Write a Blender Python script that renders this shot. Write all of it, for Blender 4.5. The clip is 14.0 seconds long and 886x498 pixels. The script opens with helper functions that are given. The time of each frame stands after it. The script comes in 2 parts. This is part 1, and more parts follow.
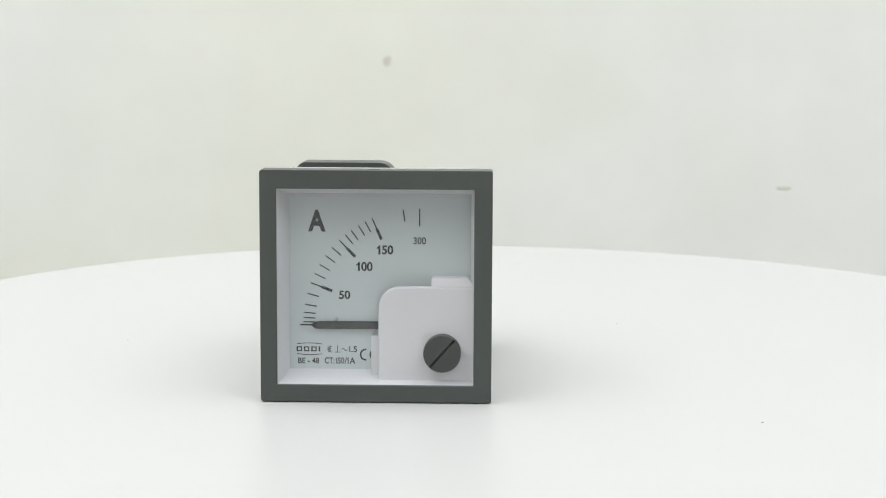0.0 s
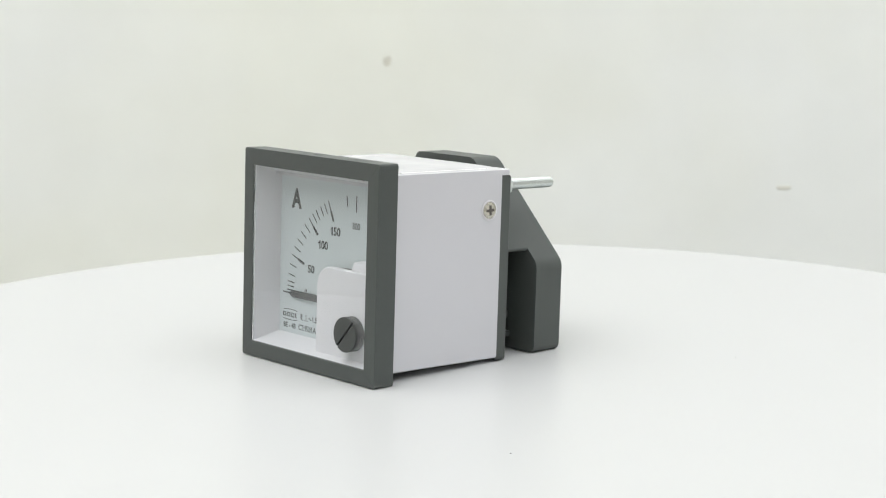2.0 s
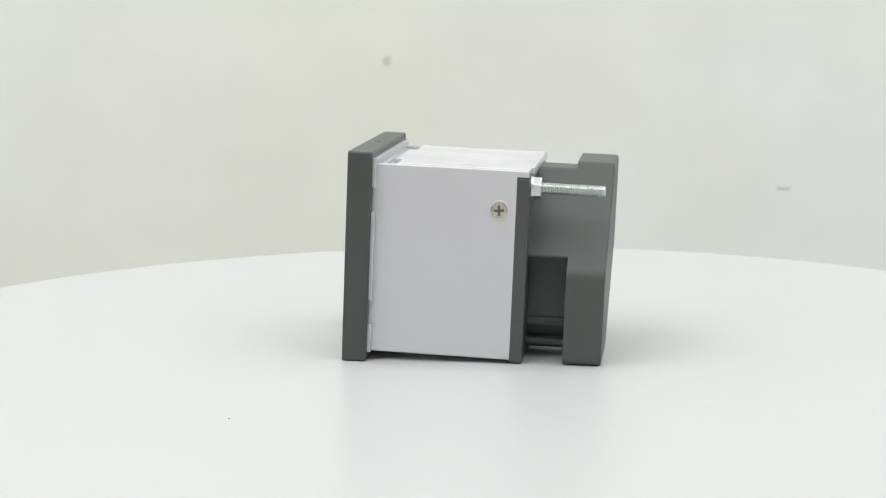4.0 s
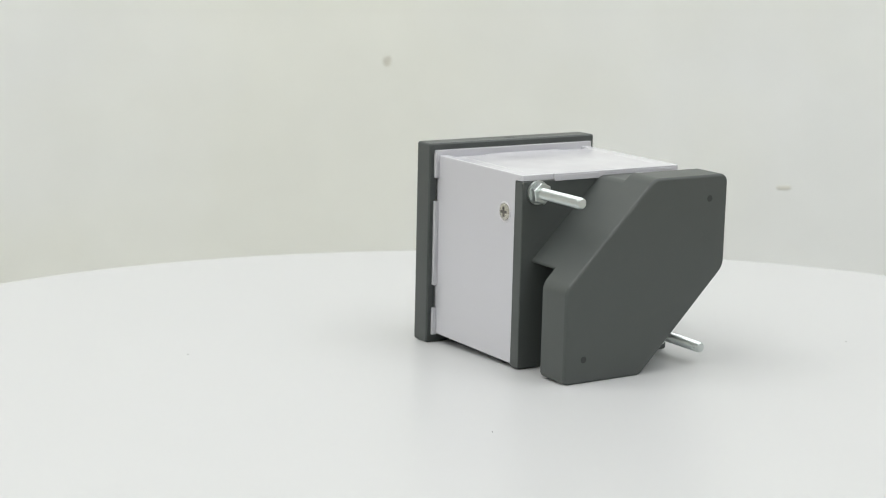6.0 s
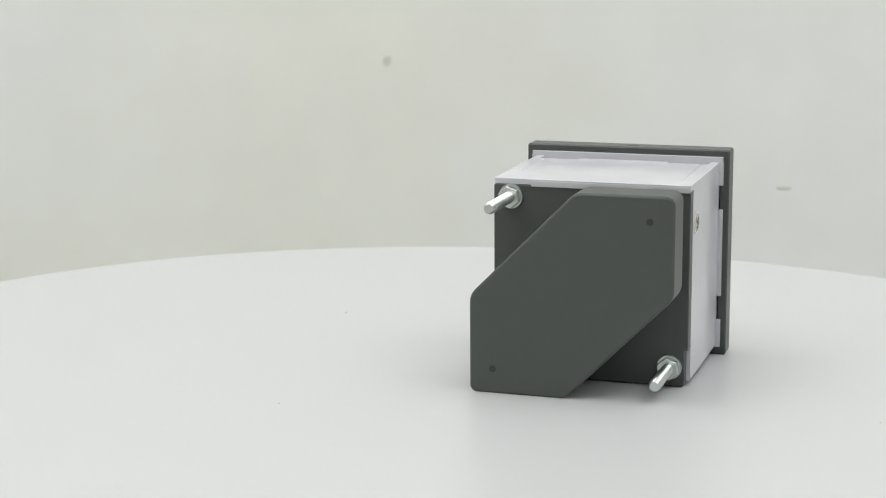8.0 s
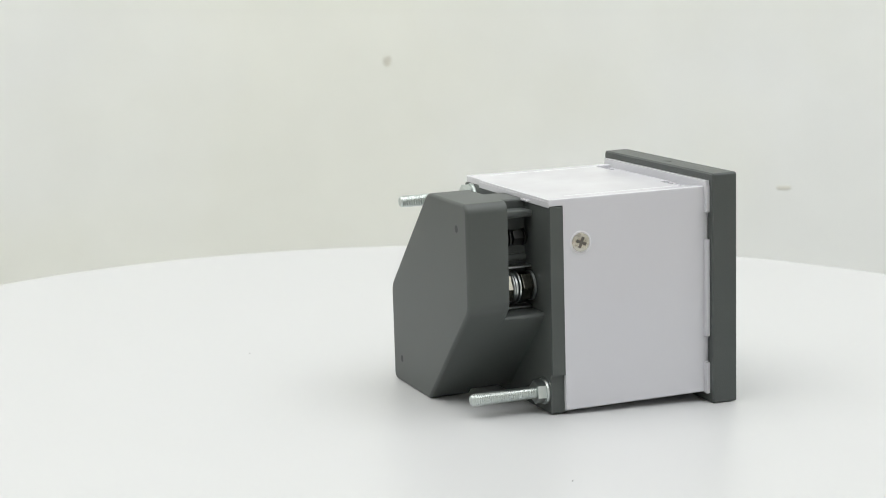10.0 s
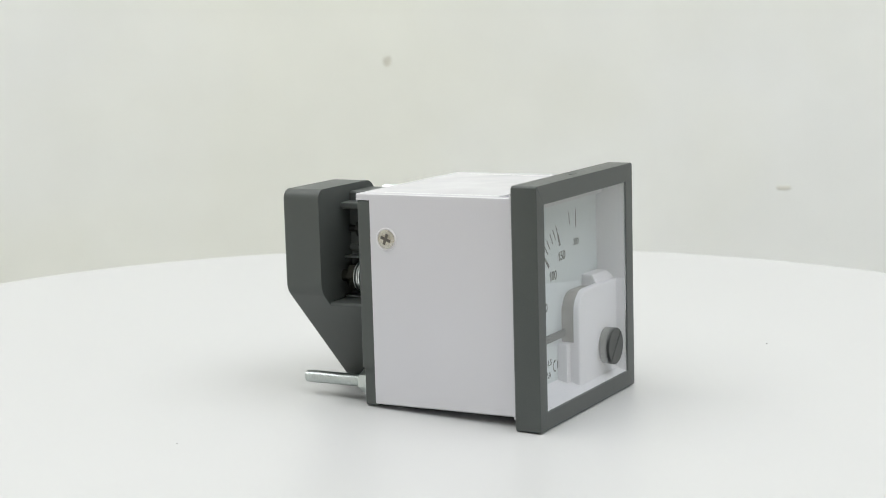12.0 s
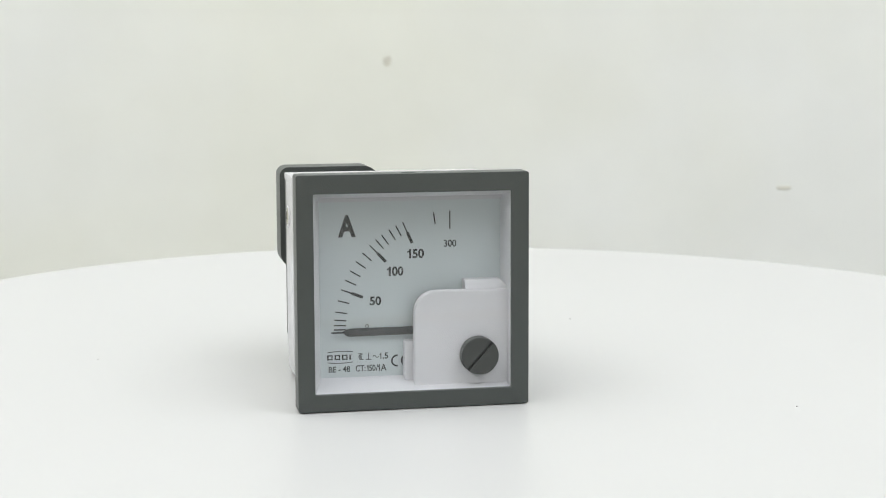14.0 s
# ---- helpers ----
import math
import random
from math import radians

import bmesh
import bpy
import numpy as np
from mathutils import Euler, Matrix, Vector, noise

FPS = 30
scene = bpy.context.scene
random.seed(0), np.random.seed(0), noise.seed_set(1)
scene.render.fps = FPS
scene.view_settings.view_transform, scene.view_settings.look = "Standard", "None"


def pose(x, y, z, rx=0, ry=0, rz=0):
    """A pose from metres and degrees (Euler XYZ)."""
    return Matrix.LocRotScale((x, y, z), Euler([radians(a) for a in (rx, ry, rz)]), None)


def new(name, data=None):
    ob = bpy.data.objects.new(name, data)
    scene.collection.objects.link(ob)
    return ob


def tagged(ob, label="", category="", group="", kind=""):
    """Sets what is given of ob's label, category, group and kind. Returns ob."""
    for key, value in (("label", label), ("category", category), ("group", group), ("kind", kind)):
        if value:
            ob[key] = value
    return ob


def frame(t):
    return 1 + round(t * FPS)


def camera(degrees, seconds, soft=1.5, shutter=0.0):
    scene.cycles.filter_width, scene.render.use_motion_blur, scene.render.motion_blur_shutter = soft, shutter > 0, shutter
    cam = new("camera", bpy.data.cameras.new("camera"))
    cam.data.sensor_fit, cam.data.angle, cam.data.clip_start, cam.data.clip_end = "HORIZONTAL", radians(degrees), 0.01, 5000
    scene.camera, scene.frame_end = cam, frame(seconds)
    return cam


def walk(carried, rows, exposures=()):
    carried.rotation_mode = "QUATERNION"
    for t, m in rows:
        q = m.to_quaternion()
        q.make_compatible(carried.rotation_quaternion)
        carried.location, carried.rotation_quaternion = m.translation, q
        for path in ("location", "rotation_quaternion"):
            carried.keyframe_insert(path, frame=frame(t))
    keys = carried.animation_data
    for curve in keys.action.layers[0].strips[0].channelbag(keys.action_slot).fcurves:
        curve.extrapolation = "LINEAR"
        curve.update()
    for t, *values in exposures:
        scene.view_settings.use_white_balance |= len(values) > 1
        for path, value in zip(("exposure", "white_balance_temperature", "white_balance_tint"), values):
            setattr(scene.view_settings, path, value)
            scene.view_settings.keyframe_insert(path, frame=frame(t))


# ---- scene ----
cam = camera(28.342, 14.0, soft=1.0)
cam.data.dof.use_dof, cam.data.dof.focus_distance, cam.data.dof.aperture_fstop = True, 0.366, 56.0
TOP = 0.85  # height of the turntable's upper face
EYE = pose(0, -0.38950, TOP + 0.09031, 90 - 9.248, 0, 1.655) @ pose(0, 0, 0, 0, 0, 0.208)
walk(cam, [(0, EYE), (14.0, EYE)],
     exposures=[(0, 0.07), (1.5, 0.09), (3.0, 0.04), (5.5, -0.08), (6.5, -0.14), (7.5, -0.22), (8.2, -0.16), (10.5, 0.0), (12.5, -0.04), (14.0, 0.04)])

# turn of the turntable: seconds, degrees
# it starts up in the first second and then runs at a nearly constant speed
TURN = [(0, 0.1), (0.25, -3.1), (0.5, -8.1), (0.75, -14.6)]
TURN += [(1.0 + 0.5 * k, -21.05 - 12.545 * k) for k in range(15)]
TURN += [(8.5 + 0.5 * k, -209.1 - 12.42 * k) for k in range(4)]
TURN += [(10.5 + 0.5 * k, -258.8 - 12.6 * k) for k in range(8)]
METER_AT = (-0.02418, -0.03489)
LEAN = 2.21  # the meter leans back on to its terminal cover, degrees

# ---- world and light ----
world = bpy.data.worlds.new("world")
scene.world = world
world.use_nodes = True
world.node_tree.nodes["Background"].inputs[0].default_value = (0.9, 0.95, 1.0, 1)
world.node_tree.nodes["Background"].inputs[1].default_value = 1.0


def area(name, m, sx, sy, watts, colour):
    data = bpy.data.lights.new(name, "AREA")
    data.shape, data.size, data.size_y, data.energy, data.color = "RECTANGLE", sx, sy, watts, colour
    ob = new(name, data)
    ob.matrix_world = m
    return ob


LAMPS = ((-0.92, -0.45), (0.92, -0.45))  # the two ceiling lights
for (lx, ly), watts, tint in zip(LAMPS, (21.6, 17.0), ((0.985, 1.0, 1.005), (0.965, 1.0, 1.07))):
    area("ceiling_lamp", pose(lx, ly, 2.43), 1.5, 2.0, watts, tint)


# ---- materials ----
def material(name, colour, rough=0.5, metal=0.0, vary=0.06, scale=40.0, bump=0.0, bump_scale=300.0,
             coat=0.0, transmission=0.0, stain=None, ior=1.46, spec=0.5, sss=0.0, rvary=0.05):
    m = bpy.data.materials.new(name)
    m.use_nodes = True
    nt = m.node_tree
    b = nt.nodes["Principled BSDF"]
    b.inputs["Roughness"].default_value = rough
    b.inputs["Metallic"].default_value = metal
    b.inputs["IOR"].default_value = ior
    b.inputs["Specular IOR Level"].default_value = spec
    b.inputs["Coat Weight"].default_value = coat
    b.inputs["Transmission Weight"].default_value = transmission
    if sss:
        b.inputs["Subsurface Weight"].default_value = sss
        b.inputs["Subsurface Radius"].default_value = (0.002, 0.002, 0.002)
        b.inputs["Subsurface Scale"].default_value = 0.5
    tc = nt.nodes.new("ShaderNodeTexCoord")
    fine = nt.nodes.new("ShaderNodeTexNoise")
    fine.inputs["Scale"].default_value = scale
    fine.inputs["Detail"].default_value = 6
    broad = nt.nodes.new("ShaderNodeTexNoise")
    broad.inputs["Scale"].default_value = scale * 0.13
    broad.inputs["Detail"].default_value = 3
    for n in (fine, broad):
        nt.links.new(tc.outputs["Object"], n.inputs["Vector"])
    add = nt.nodes.new("ShaderNodeMath")
    add.operation = "ADD"
    nt.links.new(fine.outputs["Fac"], add.inputs[0])
    nt.links.new(broad.outputs["Fac"], add.inputs[1])
    ramp = nt.nodes.new("ShaderNodeMapRange")
    ramp.inputs["From Min"].default_value = 0.6
    ramp.inputs["From Max"].default_value = 1.4
    ramp.inputs["To Min"].default_value = 1 - vary
    ramp.inputs["To Max"].default_value = 1 + vary
    nt.links.new(add.outputs[0], ramp.inputs["Value"])
    mul = nt.nodes.new("ShaderNodeVectorMath")
    mul.operation = "SCALE"
    mul.inputs[0].default_value = colour
    nt.links.new(ramp.outputs["Result"], mul.inputs["Scale"])
    if stain:  # broad patches of a second tint
        patch = nt.nodes.new("ShaderNodeTexNoise")
        patch.inputs["Scale"].default_value = 3.4
        patch.inputs["Detail"].default_value = 3
        nt.links.new(tc.outputs["Object"], patch.inputs["Vector"])
        spread = nt.nodes.new("ShaderNodeMapRange")
        spread.inputs["From Min"].default_value = 0.38
        spread.inputs["From Max"].default_value = 0.62
        nt.links.new(patch.outputs["Fac"], spread.inputs["Value"])
        blend = nt.nodes.new("ShaderNodeMix")
        blend.data_type = "VECTOR"
        blend.inputs["A"].default_value = colour
        blend.inputs["B"].default_value = stain
        nt.links.new(spread.outputs["Result"], blend.inputs["Factor"])
        nt.links.new(blend.outputs["Result"], mul.inputs[0])
    nt.links.new(mul.outputs["Vector"], b.inputs["Base Color"])
    rr = nt.nodes.new("ShaderNodeMapRange")
    rr.inputs["From Min"].default_value = 0.3
    rr.inputs["From Max"].default_value = 0.7
    rr.inputs["To Min"].default_value = max(0.0, rough - rvary) if rough > 0.02 else 0.0
    rr.inputs["To Max"].default_value = min(1.0, rough + rvary) if rough > 0.02 else 0.0
    nt.links.new(fine.outputs["Fac"], rr.inputs["Value"])
    nt.links.new(rr.outputs["Result"], b.inputs["Roughness"])
    if bump:
        bn = nt.nodes.new("ShaderNodeTexNoise")
        bn.inputs["Scale"].default_value = bump_scale
        bn.inputs["Detail"].default_value = 4
        nt.links.new(tc.outputs["Object"], bn.inputs["Vector"])
        bp = nt.nodes.new("ShaderNodeBump")
        bp.inputs["Strength"].default_value = bump
        bp.inputs["Distance"].default_value = 0.0002
        nt.links.new(bn.outputs["Fac"], bp.inputs["Height"])
        nt.links.new(bp.outputs["Normal"], b.inputs["Normal"])
    return m


BLACK = material("black_plastic", (0.059, 0.067, 0.064), 0.40, vary=0.03, scale=120, bump=0.2, bump_scale=2500, rvary=0.01)
BLACK_SMOOTH = material("black_smooth_plastic", (0.072, 0.080, 0.076), 0.42, vary=0.03, scale=150, spec=0.4, bump=0.04, bump_scale=1800, rvary=0.0)
WHITE = material("white_plastic", (0.66, 0.655, 0.675), 0.36, vary=0.012, scale=60, bump=0.02, bump_scale=1500, sss=0.1)
BODY = material("white_glossy_plastic", (0.565, 0.565, 0.592), 0.2, vary=0.012, scale=60, bump=0.02, bump_scale=900, sss=0.1)
DIAL = material("dial_enamel", (0.535, 0.586, 0.598), 0.5, vary=0.015, scale=90)
KNOB = material("dark_knob_plastic", (0.048, 0.052, 0.050), 0.5, vary=0.08, scale=300)
# movement's tone with the shade of the hollow cover mixed in
MOVEMENT_SHADE = material("movement_in_shade", (0.16, 0.15, 0.135), 0.5, vary=0.15, scale=300)
# print of the dial, also the painted shade of the cover's holes
INK_AND_HOLE = material("black_ink_and_hole_shade", (0.03, 0.033, 0.033), 0.6, vary=0.1, scale=900)
POINTER = material("black_pointer_paint", (0.035, 0.038, 0.038), 0.45, vary=0.08, scale=600)
STEEL = material("zinc_plated_steel", (0.58, 0.62, 0.605), 0.28, metal=1.0, vary=0.03, scale=500, rvary=0.0)
BRASS_STEEL = material("yellowish_plated_steel", (0.17, 0.165, 0.135), 0.16, metal=1.0, vary=0.15, scale=500)
TERMINAL = material("dull_terminal_steel", (0.075, 0.075, 0.07), 0.38, metal=1.0, vary=0.15, scale=500)
NICKEL = material("nickel_screw", (0.52, 0.50, 0.44), 0.26, metal=1.0, vary=0.12, scale=900)
# dark colour that paints the shade inside the screw slots
SLOT_SHADE = material("slot_shade_metal", (0.12, 0.11, 0.10), 0.5, metal=0.6, vary=0.2, scale=900)
GLASS = material("clear_acrylic", (0.97, 0.98, 0.98), 0.0, vary=0.0, transmission=1.0, ior=1.46)
DISC = material("white_gloss_laminate", (0.536, 0.544, 0.543), 0.36, vary=0.006, scale=5, rvary=0.0)
BASE_GREY = material("grey_base_plastic", (0.55, 0.56, 0.56), 0.45, vary=0.04, scale=30)
# made-up wood tone; its bounce warms the lower wall
TABLE_MAT = material("warm_bounce_board", (0.46, 0.40, 0.31), 0.45, vary=0.03, scale=8)
PAINT = material("warm_white_wall_paint", (0.845, 0.87, 0.855), 0.75, stain=(0.825, 0.845, 0.785), vary=0.05, scale=11, bump=0.15, bump_scale=160)
# paint of the unseen walls, kept pale so that they throw back fill light
BOUNCE_PAINT = material("pale_bounce_wall_paint", (0.78, 0.78, 0.76), 0.8, vary=0.05, scale=6, bump=0.1, bump_scale=150)
FLOOR_MAT = material("beige_floor_tile", (0.42, 0.40, 0.36), 0.4, vary=0.08, scale=5)
CEIL = material("white_ceiling_paint", (0.8, 0.8, 0.79), 0.8, vary=0.02, scale=6)
SMUDGE = material("grey_smudge", (0.68, 0.68, 0.61), 0.8, vary=0.2, scale=80)
SPECK = material("dark_dust", (0.3, 0.3, 0.29), 0.8, vary=0.2, scale=400)
METAL_WHITE = material("white_lamp_metal", (0.8, 0.8, 0.8), 0.4, vary=0.02)
GLOW = bpy.data.materials.new("lamp_diffuser")
GLOW.use_nodes = True
GLOW.node_tree.nodes["Principled BSDF"].inputs["Emission Color"].default_value = (1, 0.98, 0.94, 1)
GLOW.node_tree.nodes["Principled BSDF"].inputs["Emission Strength"].default_value = 1.0

MM = 0.001


# ---- building blocks ----
def part(name, bm, mat, parent=None, label="", smooth=False):
    """Links a bmesh as one mesh object under a thing or a part."""
    bmesh.ops.recalc_face_normals(bm, faces=bm.faces)
    me = bpy.data.meshes.new(name)
    bm.to_mesh(me)
    bm.free()
    me.materials.append(mat)
    if smooth:
        for p in me.polygons:
            p.use_smooth = True
        me.set_sharp_from_angle(angle=radians(35))
    ob = new(name, me)
    if smooth:  # large faces stay flat up to their rounded rims
        ob.modifiers.new("weighted_normal", "WEIGHTED_NORMAL").keep_sharp = True
    if parent:
        ob.parent = parent
    if label:
        tagged(ob, label)
    return ob


def add_box(bm, x0, x1, y0, y1, z0, z1, bevel=0.0, segments=2, s=MM):
    """A box between the given limits, in millimetres unless s says otherwise."""
    vs = bmesh.ops.create_cube(bm, size=1.0)["verts"]
    m = Matrix.Translation(((x0 + x1) / 2 * s, (y0 + y1) / 2 * s, (z0 + z1) / 2 * s)) @ Matrix.Diagonal(
        ((x1 - x0) * s, (y1 - y0) * s, (z1 - z0) * s, 1))
    bmesh.ops.transform(bm, matrix=m, verts=vs)
    if bevel:
        es = list({e for v in vs for e in v.link_edges})
        bmesh.ops.bevel(bm, geom=es, offset=bevel * s, segments=segments, affect="EDGES", profile=0.5, clamp_overlap=True)


def rounded(corners, steps=7):
    """Outline through corners (x, z, radius), each rounded by its radius."""
    out, n = [], len(corners)
    for i in range(n):
        p = Vector(corners[i][:2])
        a = (Vector(corners[i - 1][:2]) - p).normalized()
        b = (Vector(corners[(i + 1) % n][:2]) - p).normalized()
        r = corners[i][2]
        if r <= 0:
            out.append((p.x, p.y))
            continue
        half = a.angle(b) / 2
        d = r / math.tan(half)
        c = p + (a + b).normalized() * (r / math.sin(half))
        s, e = p + a * d - c, p + b * d - c
        turn = s.angle_signed(e)
        for k in range(steps + 1):
            q = s.copy()
            q.rotate(Matrix.Rotation(-turn * k / steps, 2))
            out.append((c.x + q.x, c.y + q.y))
    return out


def add_prism(bm, outline, y0, y1, bevel=0.0):
    """The outline (x, z in millimetres) pushed from y0 to y1; the rim at y1 is rounded by bevel."""
    rings = [(y0, 0.0)]
    if bevel:
        n = 4
        for k in range(n + 1):
            a = math.pi / 2 * k / n
            rings.append((y1 - bevel * (1 - math.sin(a)) * (1 if y1 > y0 else -1), bevel * (1 - math.cos(a))))
    else:
        rings.append((y1, 0.0))
    count = len(outline)
    pts = [Vector(p) for p in outline]
    area2 = sum(pts[i - 1].cross(pts[i]) for i in range(count))
    sign = 1 if area2 > 0 else -1
    loops = []
    for y, inset in rings:
        loop = []
        for i, p in enumerate(pts):
            t = (pts[(i + 1) % count] - pts[i - 1])
            if t.length < 1e-9:
                t = pts[(i + 1) % count] - p
            t.normalize()
            nrm = Vector((-t.y, t.x)) * sign
            q = p + nrm * inset
            loop.append(bm.verts.new((q.x * MM, y * MM, q.y * MM)))
        loops.append(loop)
    for a, b in zip(loops, loops[1:]):
        for i in range(count):
            j = (i + 1) % count
            bm.faces.new((a[i], a[j], b[j], b[i]))
    bm.faces.new(loops[0])
    bm.faces.new(loops[-1])


def add_lathe(bm, profile, centre, axis="y", n=32):
    """Profile of (radius, offset along the axis) in millimetres, turned round an axis through centre."""
    loops = []
    for r, h in profile:
        loop = []
        for k in range(n):
            a = 2 * math.pi * k / n
            u, v = r * math.cos(a), r * math.sin(a)
            p = {"y": (u, h, v), "x": (h, u, v), "z": (u, v, h)}[axis]
            loop.append(bm.verts.new([(c + q) * MM for c, q in zip(centre, p)]))
        loops.append(loop)
    for a, b in zip(loops, loops[1:]):
        for i in range(n):
            j = (i + 1) % n
            bm.faces.new((a[i], a[j], b[j], b[i]))
    bm.faces.new(loops[0])
    bm.faces.new(loops[-1])


def add_ring(bm, loops, steps=5):
    """Closed ring from rectangles (x0, x1, z0, z1, y, lower corner radius, upper corner radius), each joined to the next and the last to the first."""
    made = []
    for x0, x1, z0, z1, y, low, up in loops:
        loop = []
        for cx, cz, sx, sz, r, a0 in ((x0, z0, 1, 1, low, 180), (x1, z0, -1, 1, low, 270), (x1, z1, -1, -1, up, 0), (x0, z1, 1, -1, up, 90)):
            for k in range(steps + 1):
                a = radians(a0 + 90 * k / steps)
                loop.append(bm.verts.new(((cx + sx * r + r * math.cos(a)) * MM, y * MM, (cz + sz * r + r * math.sin(a)) * MM)))
        made.append(loop)
    n = len(made[0])
    for a, b in zip(made, made[1:] + made[:1]):
        for i in range(n):
            j = (i + 1) % n
            bm.faces.new((a[i], a[j], b[j], b[i]))
    bmesh.ops.remove_doubles(bm, verts=bm.verts, dist=1e-7)


def add_stroke(bm, x0, z0, x1, z1, width, y0, y1):
    """A straight bar between two points of the dial."""
    d = Vector((x1 - x0, z1 - z0)).normalized()
    n = Vector((-d.y, d.x)) * width / 2
    add_prism(bm, [(x0 + n.x, z0 + n.y), (x0 - n.x, z0 - n.y), (x1 - n.x, z1 - n.y), (x1 + n.x, z1 + n.y)], y0, y1)


def add_arc(bm, cx, cz, rx, rz, a0, a1, width, y0, y1, n=18):
    outer = [(cx + (rx + width / 2) * math.cos(a0 + (a1 - a0) * k / n), cz + (rz + width / 2) * math.sin(a0 + (a1 - a0) * k / n)) for k in range(n + 1)]
    inner = [(cx + (rx - width / 2) * math.cos(a0 + (a1 - a0) * k / n), cz + (rz - width / 2) * math.sin(a0 + (a1 - a0) * k / n)) for k in range(n + 1)]
    add_prism(bm, outer + inner[::-1], y0, y1)


def lettering(name, text, x0, x1, z0, z1, y, parent, bold=0.0):
    """Raised ink letters that fill the given box of the dial, in millimetres."""
    cu = bpy.data.curves.new(name, "FONT")
    cu.body, cu.extrude, cu.offset = text, 0.02, bold
    tmp = new(name, cu)
    bpy.context.view_layer.update()
    me = bpy.data.meshes.new_from_object(tmp.evaluated_get(bpy.context.evaluated_depsgraph_get()))
    bpy.data.objects.remove(tmp)
    bpy.data.curves.remove(cu)
    co = np.array([v.co[:] for v in me.vertices])
    lo, hi = co.min(0), co.max(0)
    for v in me.vertices:
        u = (v.co.x - lo[0]) / (hi[0] - lo[0])
        w = (v.co.y - lo[1]) / (hi[1] - lo[1])
        d = (v.co.z - lo[2]) / (hi[2] - lo[2])
        v.co = ((x0 + u * (x1 - x0)) * MM, (y - 0.03 * d) * MM, (z0 + w * (z1 - z0)) * MM)
    me.materials.clear()
    me.materials.append(INK_AND_HOLE)
    ob = new(name, me)
    ob.parent = parent
    return ob


def figure_one(x0, x1, z0, z1, y, parent, name="scale_number"):
    """A plain figure 1 with a slanted flag."""
    bm = bmesh.new()
    w, h = x1 - x0, z1 - z0
    add_prism(bm, [(x0 + 0.52 * w, z0), (x1, z0), (x1, z1), (x0 + 0.66 * w, z1), (x0 + 0.45 * w, z1 - 0.16 * h), (x0 + 0.1 * w, z1 - 0.27 * h),
                   (x0 + 0.1 * w, z1 - 0.43 * h), (x0 + 0.52 * w, z1 - 0.3 * h)], y, 6.92)
    return part(name, bm, INK_AND_HOLE, parent)


def empty(name):
    ob = new(name)
    ob.empty_display_size = 0.02
    return ob


# ---- the room ----
X0, X1, Y0, Y1, HIGH = -2.0, 2.0, -2.4, 0.95, 2.5


def slab(name, x0, x1, y0, y1, z0, z1, mat, label, category):
    bm = bmesh.new()
    add_box(bm, x0, x1, y0, y1, z0, z1, s=1.0)
    return tagged(part(name, bm, mat), label, category, kind="structure")


slab("floor", X0, X1, Y0, Y1, -0.1, 0.0, FLOOR_MAT, "plain beige tiled floor of the small photo room", "floor")
slab("ceiling", X0 - 0.1, X1 + 0.1, Y0 - 0.1, Y1 + 0.1, HIGH, HIGH + 0.1, CEIL, "plain white painted ceiling", "ceiling")
slab("wall_north", X0 - 0.1, X1 + 0.1, Y1, Y1 + 0.1, -0.1, HIGH, PAINT, "off-white painted wall with faint stains behind the turntable", "wall")
# three unseen walls, added close and pale to bounce fill on to the meter
slab("wall_south", X0 - 0.1, X1 + 0.1, Y0 - 0.1, Y0, -0.1, HIGH, BOUNCE_PAINT, "plain pale unseen wall, added to bounce fill light", "wall")
slab("wall_west", X0 - 0.1, X0, Y0, Y1, -0.1, HIGH, BOUNCE_PAINT, "plain pale unseen wall, added to bounce fill light", "wall")
slab("wall_east", X1, X1 + 0.1, Y0, Y1, -0.1, HIGH, BOUNCE_PAINT, "plain pale unseen wall, added to bounce fill light", "wall")


def ceiling_light(x, y):
    thing = empty("ceiling_light")
    thing.location = (x, y, HIGH)
    bm = bmesh.new()
    for a in (-0.6, 0.58):
        add_box(bm, a * 1.32, a * 1.32 + 0.02, -1.04, 1.04, -0.05, 0.0, s=1.0)
        add_box(bm, -0.765, 0.765, a * 1.73, a * 1.73 + 0.02, -0.05, 0.0, s=1.0)
    part("frame", bm, METAL_WHITE, thing)
    bm = bmesh.new()
    add_box(bm, -0.76, 0.76, -1.0, 1.0, -0.03, -0.02, s=1.0)
    part("diffuser", bm, GLOW, thing, "glowing white diffuser")
    return tagged(thing, "long white ceiling light with a glowing diffuser", "ceiling light", group="ceiling lights")


for lx, ly in LAMPS:
    ceiling_light(lx, ly)


# ---- table and turntable ----
def work_table():
    thing = empty("work_table")
    bm = bmesh.new()
    # unseen table, coloured to throw less and yellower light on the wall
    add_box(bm, -0.6, 0.6, -0.75, 0.3, 0.745, 0.77, bevel=0.003, s=1.0)
    part("tabletop", bm, TABLE_MAT, thing)
    for x in (-0.55, 0.51):
        for y in (-0.7, 0.21):
            bm = bmesh.new()
            add_box(bm, x, x + 0.04, y, y + 0.04, 0.0, 0.745, bevel=0.002, s=1.0)
            part("leg", bm, METAL_WHITE, thing)
    return tagged(thing, "unseen work table under the turntable, wood-toned for warm bounce light", "table")


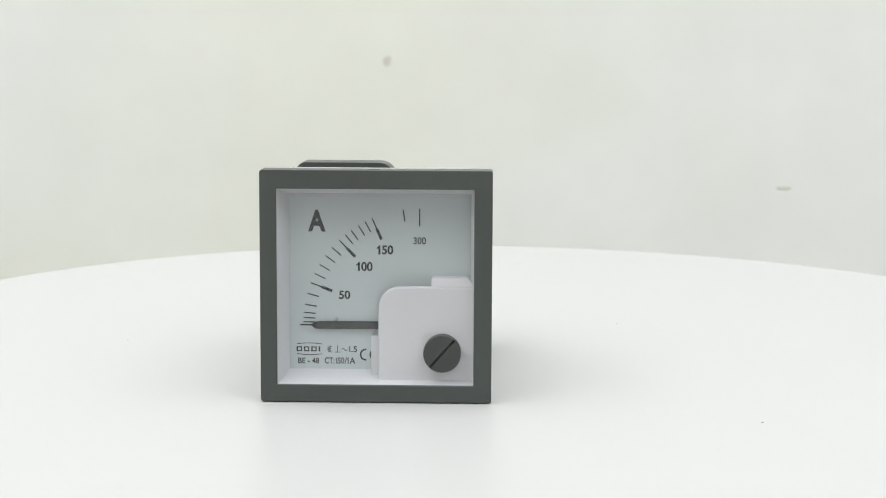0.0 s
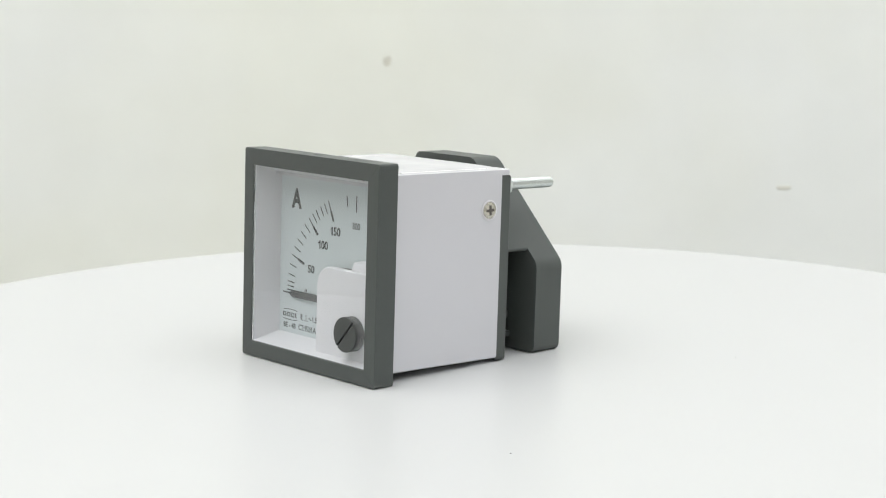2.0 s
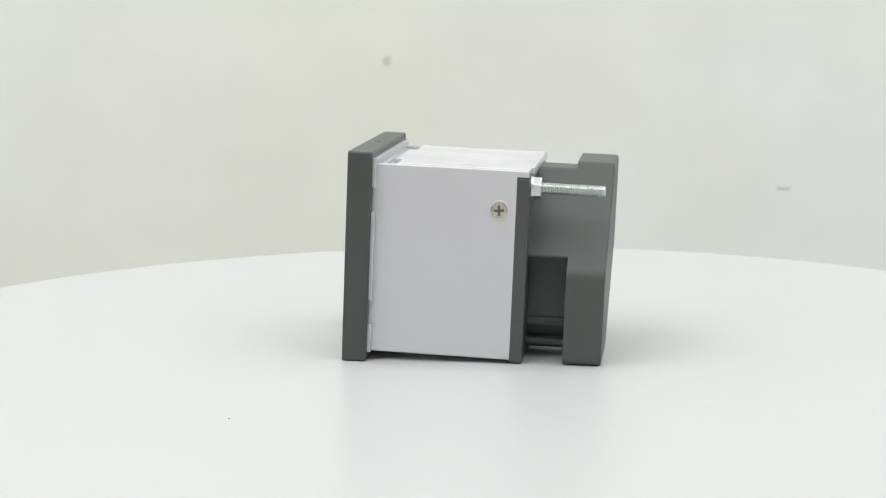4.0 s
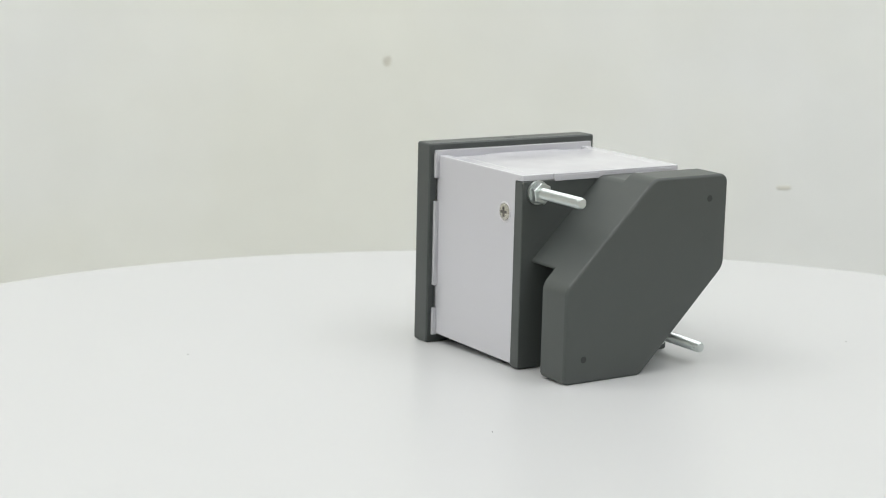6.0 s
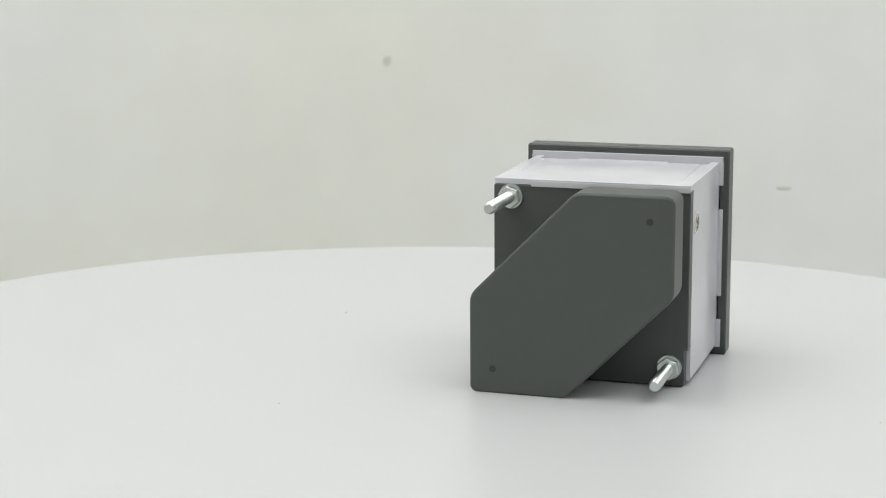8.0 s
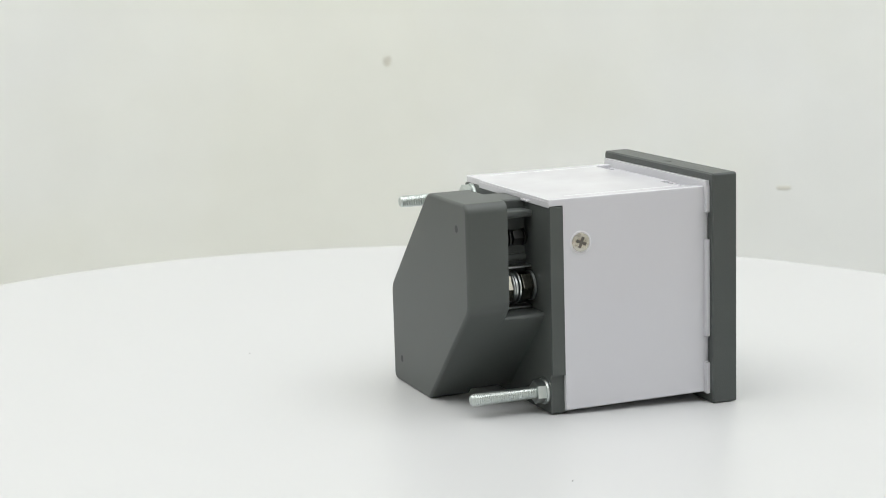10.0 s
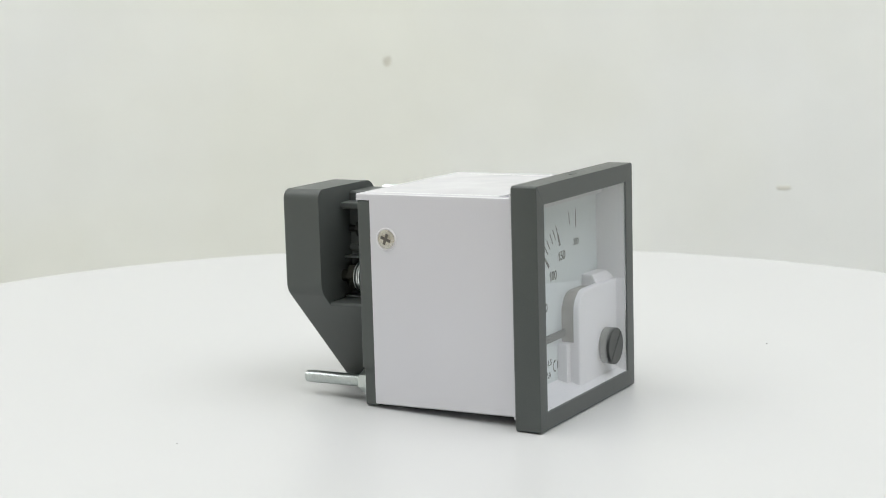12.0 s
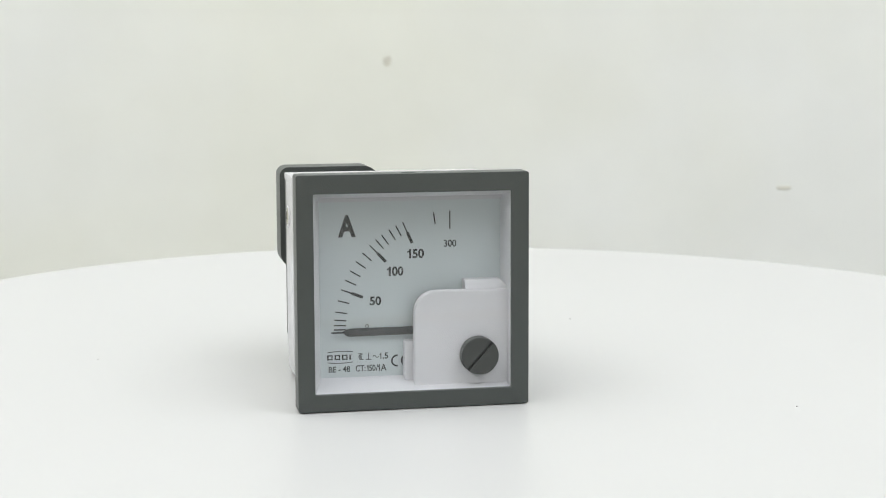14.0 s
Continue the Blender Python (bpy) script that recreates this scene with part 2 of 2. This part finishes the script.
def turntable():
    """A motor base with a white platter whose rim is slightly warped, two waves round."""
    thing = empty("turntable")
    thing.location = (0, 0, 0.77)
    bm = bmesh.new()
    add_lathe(bm, [(118, 0), (120, 2), (120, 50), (112, 56), (60, 57), (60, 73)], (0, 0, 0), "z", 64)
    part("motor_base", bm, BASE_GREY, thing, "round grey motor base", smooth=True)
    bm = bmesh.new()
    R, n = 0.1715, 180
    warp = lambda r, a: 0.00085 * max(0.0, (r - 0.08) / (R - 0.08)) ** 1.5 * math.cos(2 * (a - radians(142)))
    prof = [(0.03, 0), (0.06, 0), (0.08, 0), (0.10, 0), (0.12, 0), (0.14, 0), (0.155, 0), (R - 0.0012, 0), (R - 0.0004, -0.0004),
            (R, -0.0012), (R, -0.0050), (R - 0.0008, -0.0058), (0.155, -0.006), (0.10, -0.006), (0.03, -0.006)]
    loops = []
    for r, z in prof:
        loops.append([bm.verts.new((r * math.cos(2 * math.pi * k / n), r * math.sin(2 * math.pi * k / n),
                                    z + warp(r, 2 * math.pi * k / n))) for k in range(n)])
    for a, b in zip(loops, loops[1:]):
        for i in range(n):
            bm.faces.new((a[i], a[(i + 1) % n], b[(i + 1) % n], b[i]))
    bm.faces.new(loops[0])
    bm.faces.new(loops[-1])
    platter = part("platter", bm, DISC, thing, "glossy white round platter, slightly warped", smooth=True)
    for x, y, r in ((0.0541, -0.0470, 0.24), (-0.0878, 0.0227, 0.2), (0.0316, 0.0480, 0.16)):
        bm = bmesh.new()
        add_lathe(bm, [(r, 0.0), (r * 0.8, 0.1), (r * 0.3, 0.16)], (x * 1000, y * 1000, 0), "z", 7)
        part("dust_speck", bm, SPECK, platter, "tiny dark speck of dust")
    tagged(thing, "white motorised display turntable on the table", "turntable")
    return platter


work_table()
platter = turntable()


# ---- the panel meter (millimetres; front at y 0, back towards +y, standing on z 0) ----
def side_screw(x, side, body):
    bm = bmesh.new()
    add_lathe(bm, [(2.35, 0.0), (2.35, 0.12 * side), (2.1, 0.2 * side), (2.0, 0.05 * side)], (x, 34.65, 36.55), "x", 28)
    part("screw_seat", bm, WHITE, body, smooth=True)
    bm = bmesh.new()
    add_lathe(bm, [(1.9, 0.05 * side), (1.9, 0.2 * side), (1.6, 0.34 * side), (0.9, 0.42 * side)], (x, 34.65, 36.55), "x", 28)
    part("side_screw", bm, NICKEL, body, "round nickel cross-head screw", smooth=True)
    # no recess is cut: a dark raised cross paints the slot's shade
    bm = bmesh.new()
    xs = sorted((x + 0.3 * side, x + 0.46 * side))
    turn = Matrix.Translation((x * MM, 34.65 * MM, 36.55 * MM)) @ Matrix.Rotation(radians(4 if side > 0 else 22), 4, "X") @ Matrix.Translation((-x * MM, -34.65 * MM, -36.55 * MM))
    add_box(bm, *xs, 33.5, 35.8, 36.25, 36.85)
    add_box(bm, xs[0] + 0.004, xs[1] + 0.004 * side, 34.35, 34.95, 35.4, 37.7)
    bmesh.ops.transform(bm, matrix=turn, verts=bm.verts)
    part("cross_slot_shade", bm, SLOT_SHADE, body)


def mounting_stud(x, z, tip, meter):
    bm = bmesh.new()
    prof, y = [(0.6, 40.0), (1.18, 40.2)], 43.6
    prof.append((1.18, y))
    while y < tip - 0.7:
        prof += [(1.3, y + 0.13), (1.3, y + 0.2), (1.16, y + 0.34)]
        y += 0.4
    prof += [(1.22, tip - 0.3), (0.95, tip)]
    add_lathe(bm, prof, (x, 0, z), "y", 20)
    stud = part("mounting_stud", bm, STEEL, meter, "threaded zinc-plated steel stud", smooth=True)
    bm = bmesh.new()
    hexa = [(x + 2.5 * math.cos(radians(60 * k + 20)), z + 2.5 * math.sin(radians(60 * k + 20))) for k in range(6)]
    add_prism(bm, hexa, 41.9, 43.7, bevel=0.25)
    part("nut", bm, STEEL, stud, "hexagonal steel nut")
    bm = bmesh.new()
    add_lathe(bm, [(1.3, 41.2), (2.7, 41.2), (2.75, 41.5), (2.65, 41.9), (1.3, 41.9)], (x, 0, z), "y", 28)
    part("washer", bm, STEEL, stud)
    return stud


def terminal(x, z, r, mat, washers, meter):
    bm = bmesh.new()
    add_lathe(bm, [(r * 0.42, 41.0), (r * 0.42, 50.5)], (x, 0, z), "y", 16)
    hexa = [(x + 0.95 * r * math.cos(radians(60 * k)), z + 0.95 * r * math.sin(radians(60 * k))) for k in range(6)]
    add_prism(bm, hexa, 46.7, 48.6, bevel=0.2)
    add_prism(bm, hexa, 42.3, 44.4, bevel=0.2)
    bolt = part("terminal_bolt", bm, mat, meter, "dark steel terminal bolt with two nuts", smooth=True)
    for y0, y1, k in ((41.6, 42.2, 1.0), (45.0, 45.4, 1.05), (45.6, 46.1, 0.95), (46.3, 46.6, 1.0)):
        bm = bmesh.new()
        add_lathe(bm, [(r * 0.42, y0), (r * k, y0 + 0.05), (r * k, y1 - 0.05), (r * 0.42, y1)], (x, 0, z), "y", 24)
        part("washer", bm, washers, bolt, smooth=True)
    return bolt


def panel_ammeter():
    meter = empty("panel_ammeter")

    # bezel
    bm = bmesh.new()
    o, i, ir = 24.0, 20.55, 20.25
    b = 0.2
    H = 48.35
    add_ring(bm, [(-o + b, o - b, b, H - b, 0.0, 0.35, 0.35), (-o + 0.06, o - 0.06, 0.06, H - 0.06, 0.06, 0.5, 0.5), (-o, o, 0.0, H, b, 0.55, 0.55),
                  (-o, o, 0.0, H, 5.3, 0.55, 0.55), (-o + 0.3, o - 0.3, 0.3, H - 0.3, 5.6, 0.5, 0.5),
                  (-i - 1.5, i + 1.5, 2.0, 46.2, 5.6, 0.2, 0.2), (-i - 0.3, i + 0.3, 3.2, 45.2, 1.0, 0.2, 0.2), (-i, ir, 3.6, 44.5, 0.75, 0.15, 0.15),
                  (-i, ir, 3.6, 44.5, 0.15, 0.15, 0.15), (-i - 0.15, ir + 0.15, 3.45, 44.65, 0.0, 0.2, 0.2)])
    bez = part("bezel", bm, BLACK, meter, "square black plastic bezel with a worn top edge", smooth=True)
    bm = bmesh.new()
    add_lathe(bm, [(1.5, -0.2), (1.5, 0.04), (1.3, 0.08)], (-0.6, 2.9, H), "z", 20)
    for v in bm.verts:
        v.co.y = 0.0029 + (v.co.y - 0.0029) * 0.45
    part("mould_mark", bm, BLACK_SMOOTH, bez, "small moulding mark on the top edge")

    # body: a square tube
    bm = bmesh.new()
    add_ring(bm, [(-21.75, 21.75, 2.2, 44.3, 5.6, 0.4, 0), (-21.75, 21.75, 2.2, 44.3, 38.4, 0.4, 0),
                  (-20.6, 20.6, 3.3, 42.3, 38.4, 0.1, 0), (-20.6, 20.6, 3.3, 42.3, 5.6, 0.1, 0)])
    body = part("body", bm, BODY, meter, "square glossy white plastic instrument body", smooth=True)
    # top sheet with a hairline groove along each side, cut back in front on both sides of a tongue
    bm = bmesh.new()
    half = [(21.75, 6.4), (19.7, 6.4), (19.7, 10.4), (18.42, 10.4), (18.42, 36.5), (18.4, 36.5), (18.4, 10.4), (10.5, 10.4), (10.5, 8.4)]
    add_prism(bm, [(-21.75, 41.5), (13.2, 41.5), (13.35, 41.0), (21.3, 41.0), (21.75, 40.6)] + half + [(-x, y) for x, y in half[::-1]],
              44.3, 45.65, bevel=0.28)
    for v in bm.verts:
        v.co = (v.co.x, v.co.z, v.co.y)
    part("top_sheet", bm, BODY, body, "white top with a forward tongue", smooth=True)
    bm = bmesh.new()
    add_box(bm, -21.6, 13.2, 41.35, 41.62, 43.95, 45.2, bevel=0.1)
    part("rear_lip", bm, BODY, body, smooth=True)
    bm = bmesh.new()
    add_box(bm, -12.6, -9.4, 41.0, 42.1, 44.1, 44.5, bevel=0.12)
    part("snap_tab", bm, BODY, body, smooth=True)
    bm = bmesh.new()
    add_box(bm, -22.6, 22.6, 5.4, 6.5, 43.3, 46.8, bevel=0.12)
    add_box(bm, -19.6, 19.6, 5.5, 7.3, 43.0, 45.0, bevel=0.12)
    for sgn in (-1, 1):
        for z0, z1 in ((2.0, 8.6), (14.2, 34.6), (40.2, 45.9)):
            add_box(bm, *sorted((sgn * 21.4, sgn * 22.75)), 5.4, 6.4, z0, z1, bevel=0.12)
    part("front_flange", bm, BODY, body, smooth=True)
    side_screw(21.75, 1, body)
    side_screw(-21.75, -1, body)

    # back
    bm = bmesh.new()
    add_prism(bm, rounded([(-21.7, 44.25, 0.5), (21.7, 44.25, 0.5), (21.7, 1.55, 0.6), (-20.9, 1.55, 0.6), (-20.9, 9.7, 0), (-21.7, 9.7, 0)], 3), 38.2, 41.3, bevel=0.25)
    part("rear_plate", bm, BLACK_SMOOTH, meter, "black plastic rear plate")
    bm = bmesh.new()
    slabo = rounded([(21.85, 1.98, 1.6), (21.85, 23.2, 4.0), (-1.0, 46.05, 4.0), (-21.85, 46.05, 2.0), (-21.85, 24.8, 4.0), (0.95, 1.98, 2.5)], 7)
    add_prism(bm, slabo, 50.5, 59.3, bevel=0.7)
    cover = part("terminal_cover", bm, BLACK_SMOOTH, meter, "black plastic terminal cover with two cut corners", smooth=True)
    bm = bmesh.new()
    add_prism(bm, rounded([(9.5, 3.2, 0.5), (9.5, 25.8, 0.6), (19.25, 25.8, 0.5), (0.55, 44.5, 2.5), (-9.5, 44.5, 0.5), (-9.5, 22.2, 0.6),
                           (-19.25, 22.2, 0.5), (-0.26, 3.2, 2.5)], 4), 41.2, 50.5)
    part("cover_core", bm, BLACK_SMOOTH, cover, "black inner moulding with terminal bays", smooth=True)
    for x0, x1, z0, z1 in ((-13.5, -9.0, 41.2, 42.6), (-10.3, -9.0, 31.9, 33.3), (9.0, 14.0, 4.8, 6.2), (9.0, 13.0, 9.0, 11.0)):
        bm = bmesh.new()
        add_box(bm, x0, x1, 41.2, 50.6, z0, z1, bevel=0.4)
        part("bay_rib", bm, BLACK_SMOOTH, cover, smooth=True)
    bm = bmesh.new()
    add_box(bm, 9.0, 12.4, 41.2, 50.6, 10.0, 25.9, bevel=0.3)
    part("bay_wall", bm, BLACK_SMOOTH, cover, smooth=True)
    # screw holes as dark discs, their shade painted on the uncut face
    for x, z in ((16.7, 7.4), (-16.7, 40.7)):
        bm = bmesh.new()
        add_lathe(bm, [(0.75, -0.3), (0.75, 0.02), (0.5, 0.03)], (x, 59.3, z), "y", 18)
        part("cover_hole_shade", bm, INK_AND_HOLE, cover, "small dark disc painting the shade of a screw hole")
    # thin bright strips below and above the larger terminal
    for z in (22.55, 30.95):
        bm = bmesh.new()
        add_box(bm, -12.6, -9.4, 41.3, 50.4, z - 0.2, z + 0.2, bevel=0.1)
        part("bay_strip", bm, STEEL, cover, "thin bright steel strip in the terminal bay", smooth=True)
    terminal(-12.6, 27.0, 3.1, BRASS_STEEL, STEEL, meter)
    terminal(-9.5, 36.6, 1.8, TERMINAL, TERMINAL, meter)
    mounting_stud(17.75, 41.65, 58.2, meter)
    mounting_stud(-17.75, 5.85, 57.6, meter)

    # dial
    bm = bmesh.new()
    add_box(bm, -19.8, 19.8, 6.9, 7.5, 4.4, 43.2)
    dial = part("dial_plate", bm, DIAL, meter, "pale blue-white dial plate with black scale")
    bm = bmesh.new()
    add_ring(bm, [(-20.54, 20.54, 3.46, 44.94, 0.8, 0.1, 0.1), (-20.54, 20.54, 3.46, 44.94, 6.9, 0.1, 0.1),
                  (-18.6, 19.5, 5.7, 42.75, 6.9, 0.3, 0.3), (-20.4, 20.3, 3.62, 44.6, 0.8, 0.2, 0.2)])
    part("liner", bm, WHITE, meter, "sloping white inner frame", smooth=True)
    px, pz, yi = 8.75, 15.42, 6.86
    plain = [0.7, 2.9, 5.5, 9.5, 15.1, 25.7, 30.8, 36.1, 41.3, 50.4, 54.0, 58.4, 62.2, 81.9]
    for a in plain + [20.7, 46.4, 66.0, 90.0]:
        c, s = -math.cos(radians(a)), math.sin(radians(a))
        bm = bmesh.new()
        add_stroke(bm, px + c * 24.45, pz + s * 24.45, px + c * (20.7 if a == 90.0 else 21.95), pz + s * (20.7 if a == 90.0 else 21.95), 0.26, yi, 6.92)
        if a in (20.7, 46.4, 66.0):
            add_stroke(bm, px + c * 22.1, pz + s * 22.1, px + c * 19.6, pz + s * 19.6, 0.62, yi + 0.004, 6.92)
        part("tick_mark", bm, INK_AND_HOLE, dial)
    lettering("scale_letter", "A", -14.65, -10.95, 34.9, 39.5, 6.9, dial, bold=0.038)
    lettering("scale_number", "50", -8.2, -5.8, 20.6, 22.45, 6.9, dial, bold=0.03)
    lettering("scale_number", "00", -3.5, -1.1, 26.6, 28.55, 6.9, dial, bold=0.03)
    figure_one(-4.65, -3.75, 26.6, 28.55, yi, dial)
    lettering("scale_number", "50", 0.85, 3.25, 30.15, 32.1, 6.9, dial, bold=0.03)
    figure_one(-0.35, 0.55, 30.15, 32.1, yi, dial)
    lettering("scale_number", "300", 7.45, 10.1, 32.35, 33.85, 6.9, dial, bold=0.018)
    figure_one(-6.25, -5.85, 9.3, 10.6, yi, dial, "class_number")
    lettering("class_number", ".5", -5.6, -4.4, 9.3, 10.6, 6.9, dial, bold=0.02)
    lettering("type_line", "BE - 48", -16.9, -12.4, 6.8, 8.05, 6.9, dial, bold=0.018)
    lettering("ratio_line", "CT:", -11.25, -9.2, 6.8, 8.15, 6.9, dial, bold=0.018)
    figure_one(-9.0, -8.57, 6.8, 8.15, yi, dial, "ratio_line")
    lettering("ratio_line", "50", -8.45, -7.1, 6.8, 8.15, 6.9, dial, bold=0.018)
    bm = bmesh.new()
    add_stroke(bm, -7.0, 6.75, -6.6, 8.2, 0.15, yi, 6.92)
    part("ratio_line", bm, INK_AND_HOLE, dial)
    figure_one(-6.62, -6.2, 6.8, 8.15, yi, dial, "ratio_line")
    lettering("ratio_line", "A", -6.0, -4.75, 6.8, 8.15, 6.9, dial, bold=0.018)
    # maker's mark as four plain blocks between two bowed lines
    bm = bmesh.new()
    for k in range(4):
        x0 = -17.2 + 1.55 * k
        x1 = x0 + (1.15 if k < 3 else 0.4)
        add_box(bm, x0, x1, yi, 6.92, 9.4, 9.63)
        add_box(bm, x0, x1, yi, 6.92, 10.22, 10.45)
        add_box(bm, x0, x0 + 0.3, yi + 0.004, 6.92, 9.6, 10.25)
        if k < 3:
            add_box(bm, x1 - 0.25, x1, yi + 0.004, 6.92, 9.6, 10.25)
    add_arc(bm, -14.45, 6.8, 9.0, 4.4, radians(73), radians(107), 0.15, yi, 6.92)
    add_arc(bm, -14.45, 13.1, 9.0, 4.4, radians(253), radians(287), 0.15, yi, 6.92)
    part("maker_mark", bm, INK_AND_HOLE, dial, "small dark maker's mark in bowed lines")
    bm = bmesh.new()
    zig = [(-10.75, 10.6), (-9.75, 10.5), (-10.55, 10.2), (-9.9, 9.98), (-10.75, 9.9), (-9.9, 9.65), (-10.55, 9.45), (-9.6, 9.25)]
    for k, (p, q) in enumerate(zip(zig, zig[1:])):
        add_stroke(bm, *p, *q, 0.13, yi + 0.002 * k, 6.92)
    part("coil_symbol", bm, INK_AND_HOLE, dial)
    bm = bmesh.new()
    add_stroke(bm, -9.15, 9.3, -7.9, 9.3, 0.14, yi, 6.92)
    add_stroke(bm, -8.52, 9.3, -8.52, 10.7, 0.14, yi + 0.004, 6.92)
    part("upright_symbol", bm, INK_AND_HOLE, dial)
    bm = bmesh.new()
    add_arc(bm, -7.32, 9.82, 0.3, 0.25, 0.2, math.pi, 0.14, yi, 6.92, 8)
    add_arc(bm, -6.76, 9.9, 0.3, 0.25, math.pi, 2 * math.pi - 0.2, 0.14, yi + 0.004, 6.92, 8)
    part("wave_symbol", bm, INK_AND_HOLE, dial)
    bm = bmesh.new()
    add_arc(bm, -2.6, 8.8, 1.05, 1.1, radians(80), radians(280), 0.34, yi, 6.92)
    add_arc(bm, -0.55, 8.8, 1.05, 1.1, radians(80), radians(280), 0.34, yi, 6.92)
    add_stroke(bm, -1.55, 8.8, -0.75, 8.8, 0.24, yi + 0.004, 6.92)
    part("conformity_mark", bm, INK_AND_HOLE, dial)
    bm = bmesh.new()
    add_arc(bm, -8.8, 16.3, 0.3, 0.3, 0, 2 * math.pi - 0.01, 0.14, yi, 6.92)
    part("zero_mark", bm, INK_AND_HOLE, dial)

    # pointer
    bm = bmesh.new()
    add_prism(bm, [(-16.35, 15.08), (-14.0, 15.06), (-13.1, 14.42), (-12.4, 14.32), (2.0, 14.42), (2.0, 16.05), (-12.4, 16.0), (-13.1, 15.8), (-14.0, 15.38), (-16.35, 15.36)], 6.3, 6.1)
    part("pointer", bm, POINTER, meter, "black pointer resting at zero")

    # inner cover, knob and pane
    bm = bmesh.new()
    add_prism(bm, rounded([(0.35, 3.15, 0.6), (0.35, 23.9, 4.6), (20.9, 23.9, 0.6), (20.9, 3.15, 0.6)], 8), 4.0, 2.7, bevel=0.45)
    inner = part("inner_cover", bm, WHITE, meter, "white plastic inner cover over the movement", smooth=True)
    bm = bmesh.new()
    add_box(bm, 0.5, 20.45, 3.9, 6.88, 3.55, 13.1, bevel=0.15)
    part("cover_foot", bm, WHITE, inner, smooth=True)
    # movement in the open side; its grey-brown colour holds the shade there
    bm = bmesh.new()
    add_prism(bm, rounded([(0.8, 13.0, 0.2), (0.8, 23.4, 4.4), (11.6, 23.4, 0.2), (11.6, 13.0, 0.2)], 8), 6.88, 3.9)
    part("movement_housing", bm, MOVEMENT_SHADE, inner, "housing of the movement, its shade painted in grey-brown", smooth=True)
    bm = bmesh.new()
    add_box(bm, 11.3, 20.45, 3.9, 6.88, 13.0, 23.6, bevel=0.15)
    add_prism(bm, rounded([(11.3, 22.6, 0.1), (11.3, 25.75, 0.4), (18.9, 25.75, 0.6), (20.45, 24.1, 0.4), (20.45, 22.6, 0.1)], 3), 6.88, 3.1, bevel=0.25)
    for v in bm.verts:  # its front slopes back towards the dial
        if v.co.z > 24.0 * MM and v.co.y < 4.5 * MM:
            v.co.y += 0.8 * (v.co.z - 24.0 * MM)
    part("cover_step", bm, WHITE, inner, smooth=True)
    bm = bmesh.new()
    add_prism(bm, rounded([(-1.3, 5.0, 0.3), (-1.3, 13.2, 0.4), (0.9, 13.2, 0.1), (0.9, 4.2, 0.1)], 3), 6.88, 4.8, bevel=0.2)
    part("cover_tab", bm, WHITE, inner, smooth=True)
    bm = bmesh.new()
    kx, kz = 13.74, 10.3
    add_lathe(bm, [(2.0, 2.7), (3.9, 2.6), (3.9, 0.3), (3.85, 0.25)], (kx, 0, kz), "y", 40)
    knob = part("zero_adjuster", bm, KNOB, meter, "round black slotted adjuster screw", smooth=True)
    bm = bmesh.new()
    half = 0.2
    for sgn in (1, -1):
        a0 = math.asin(half / 3.9)
        outline = [(3.9 * math.cos(a), sgn * 3.9 * math.sin(a)) for a in [a0 + (math.pi - 2 * a0) * k / 24 for k in range(25)]]
        ca, sa = math.cos(radians(48)), math.sin(radians(48))
        add_prism(bm, [(kx + u * ca - w * sa, kz + u * sa + w * ca) for u, w in outline], 0.3, -0.1, bevel=0.2)
    part("slotted_head", bm, KNOB, knob, smooth=True)
    bm = bmesh.new()
    add_box(bm, -20.5, 20.2, 0.25, 0.72, 3.65, 44.45)
    pane = part("window_pane", bm, GLASS, meter, "clear acrylic window")
    pane.visible_shadow = False
    return tagged(meter, "small square panel ammeter, black bezel, white body, pointer at zero", "panel meter")


meter = panel_ammeter()


# ---- small marks on the wall ----
def wall_smudge(x, z, w, h):
    bm = bmesh.new()
    bmesh.ops.create_icosphere(bm, subdivisions=2, radius=1.0)
    for v in bm.verts:
        k = 1 + 0.3 * noise.noise(v.co * 2)
        v.co = (v.co.x * w * k, v.co.y * 0.0006, v.co.z * h * k)
    ob = part("wall_smudge", bm, SMUDGE, smooth=True)
    ob.location = (x, Y1 - 0.0002, z)
    return tagged(ob, "small grey smudge on the off-white wall", "smudge")


wall_smudge(-0.0815, 0.867, 0.0032, 0.004)
wall_smudge(0.222, 0.772, 0.006, 0.0014)


def motions():
    disc_rows, meter_rows = [], []
    for t, a in TURN:
        turn = pose(0, 0, 0, 0, 0, a) @ pose(0, 0, 0, 0.15)  # the platter runs slightly out of true
        disc_rows.append((t, Matrix.Translation((0, 0, TOP - 0.77)) @ turn))
        meter_rows.append((t, Matrix.Translation((0, 0, TOP)) @ turn @ Matrix.Translation((METER_AT[0], METER_AT[1] + 0.0053, 0))
                           @ pose(0, 0, 0, -LEAN) @ Matrix.Translation((0, -0.0053, 0))))
    walk(platter, disc_rows)
    walk(meter, meter_rows)


motions()
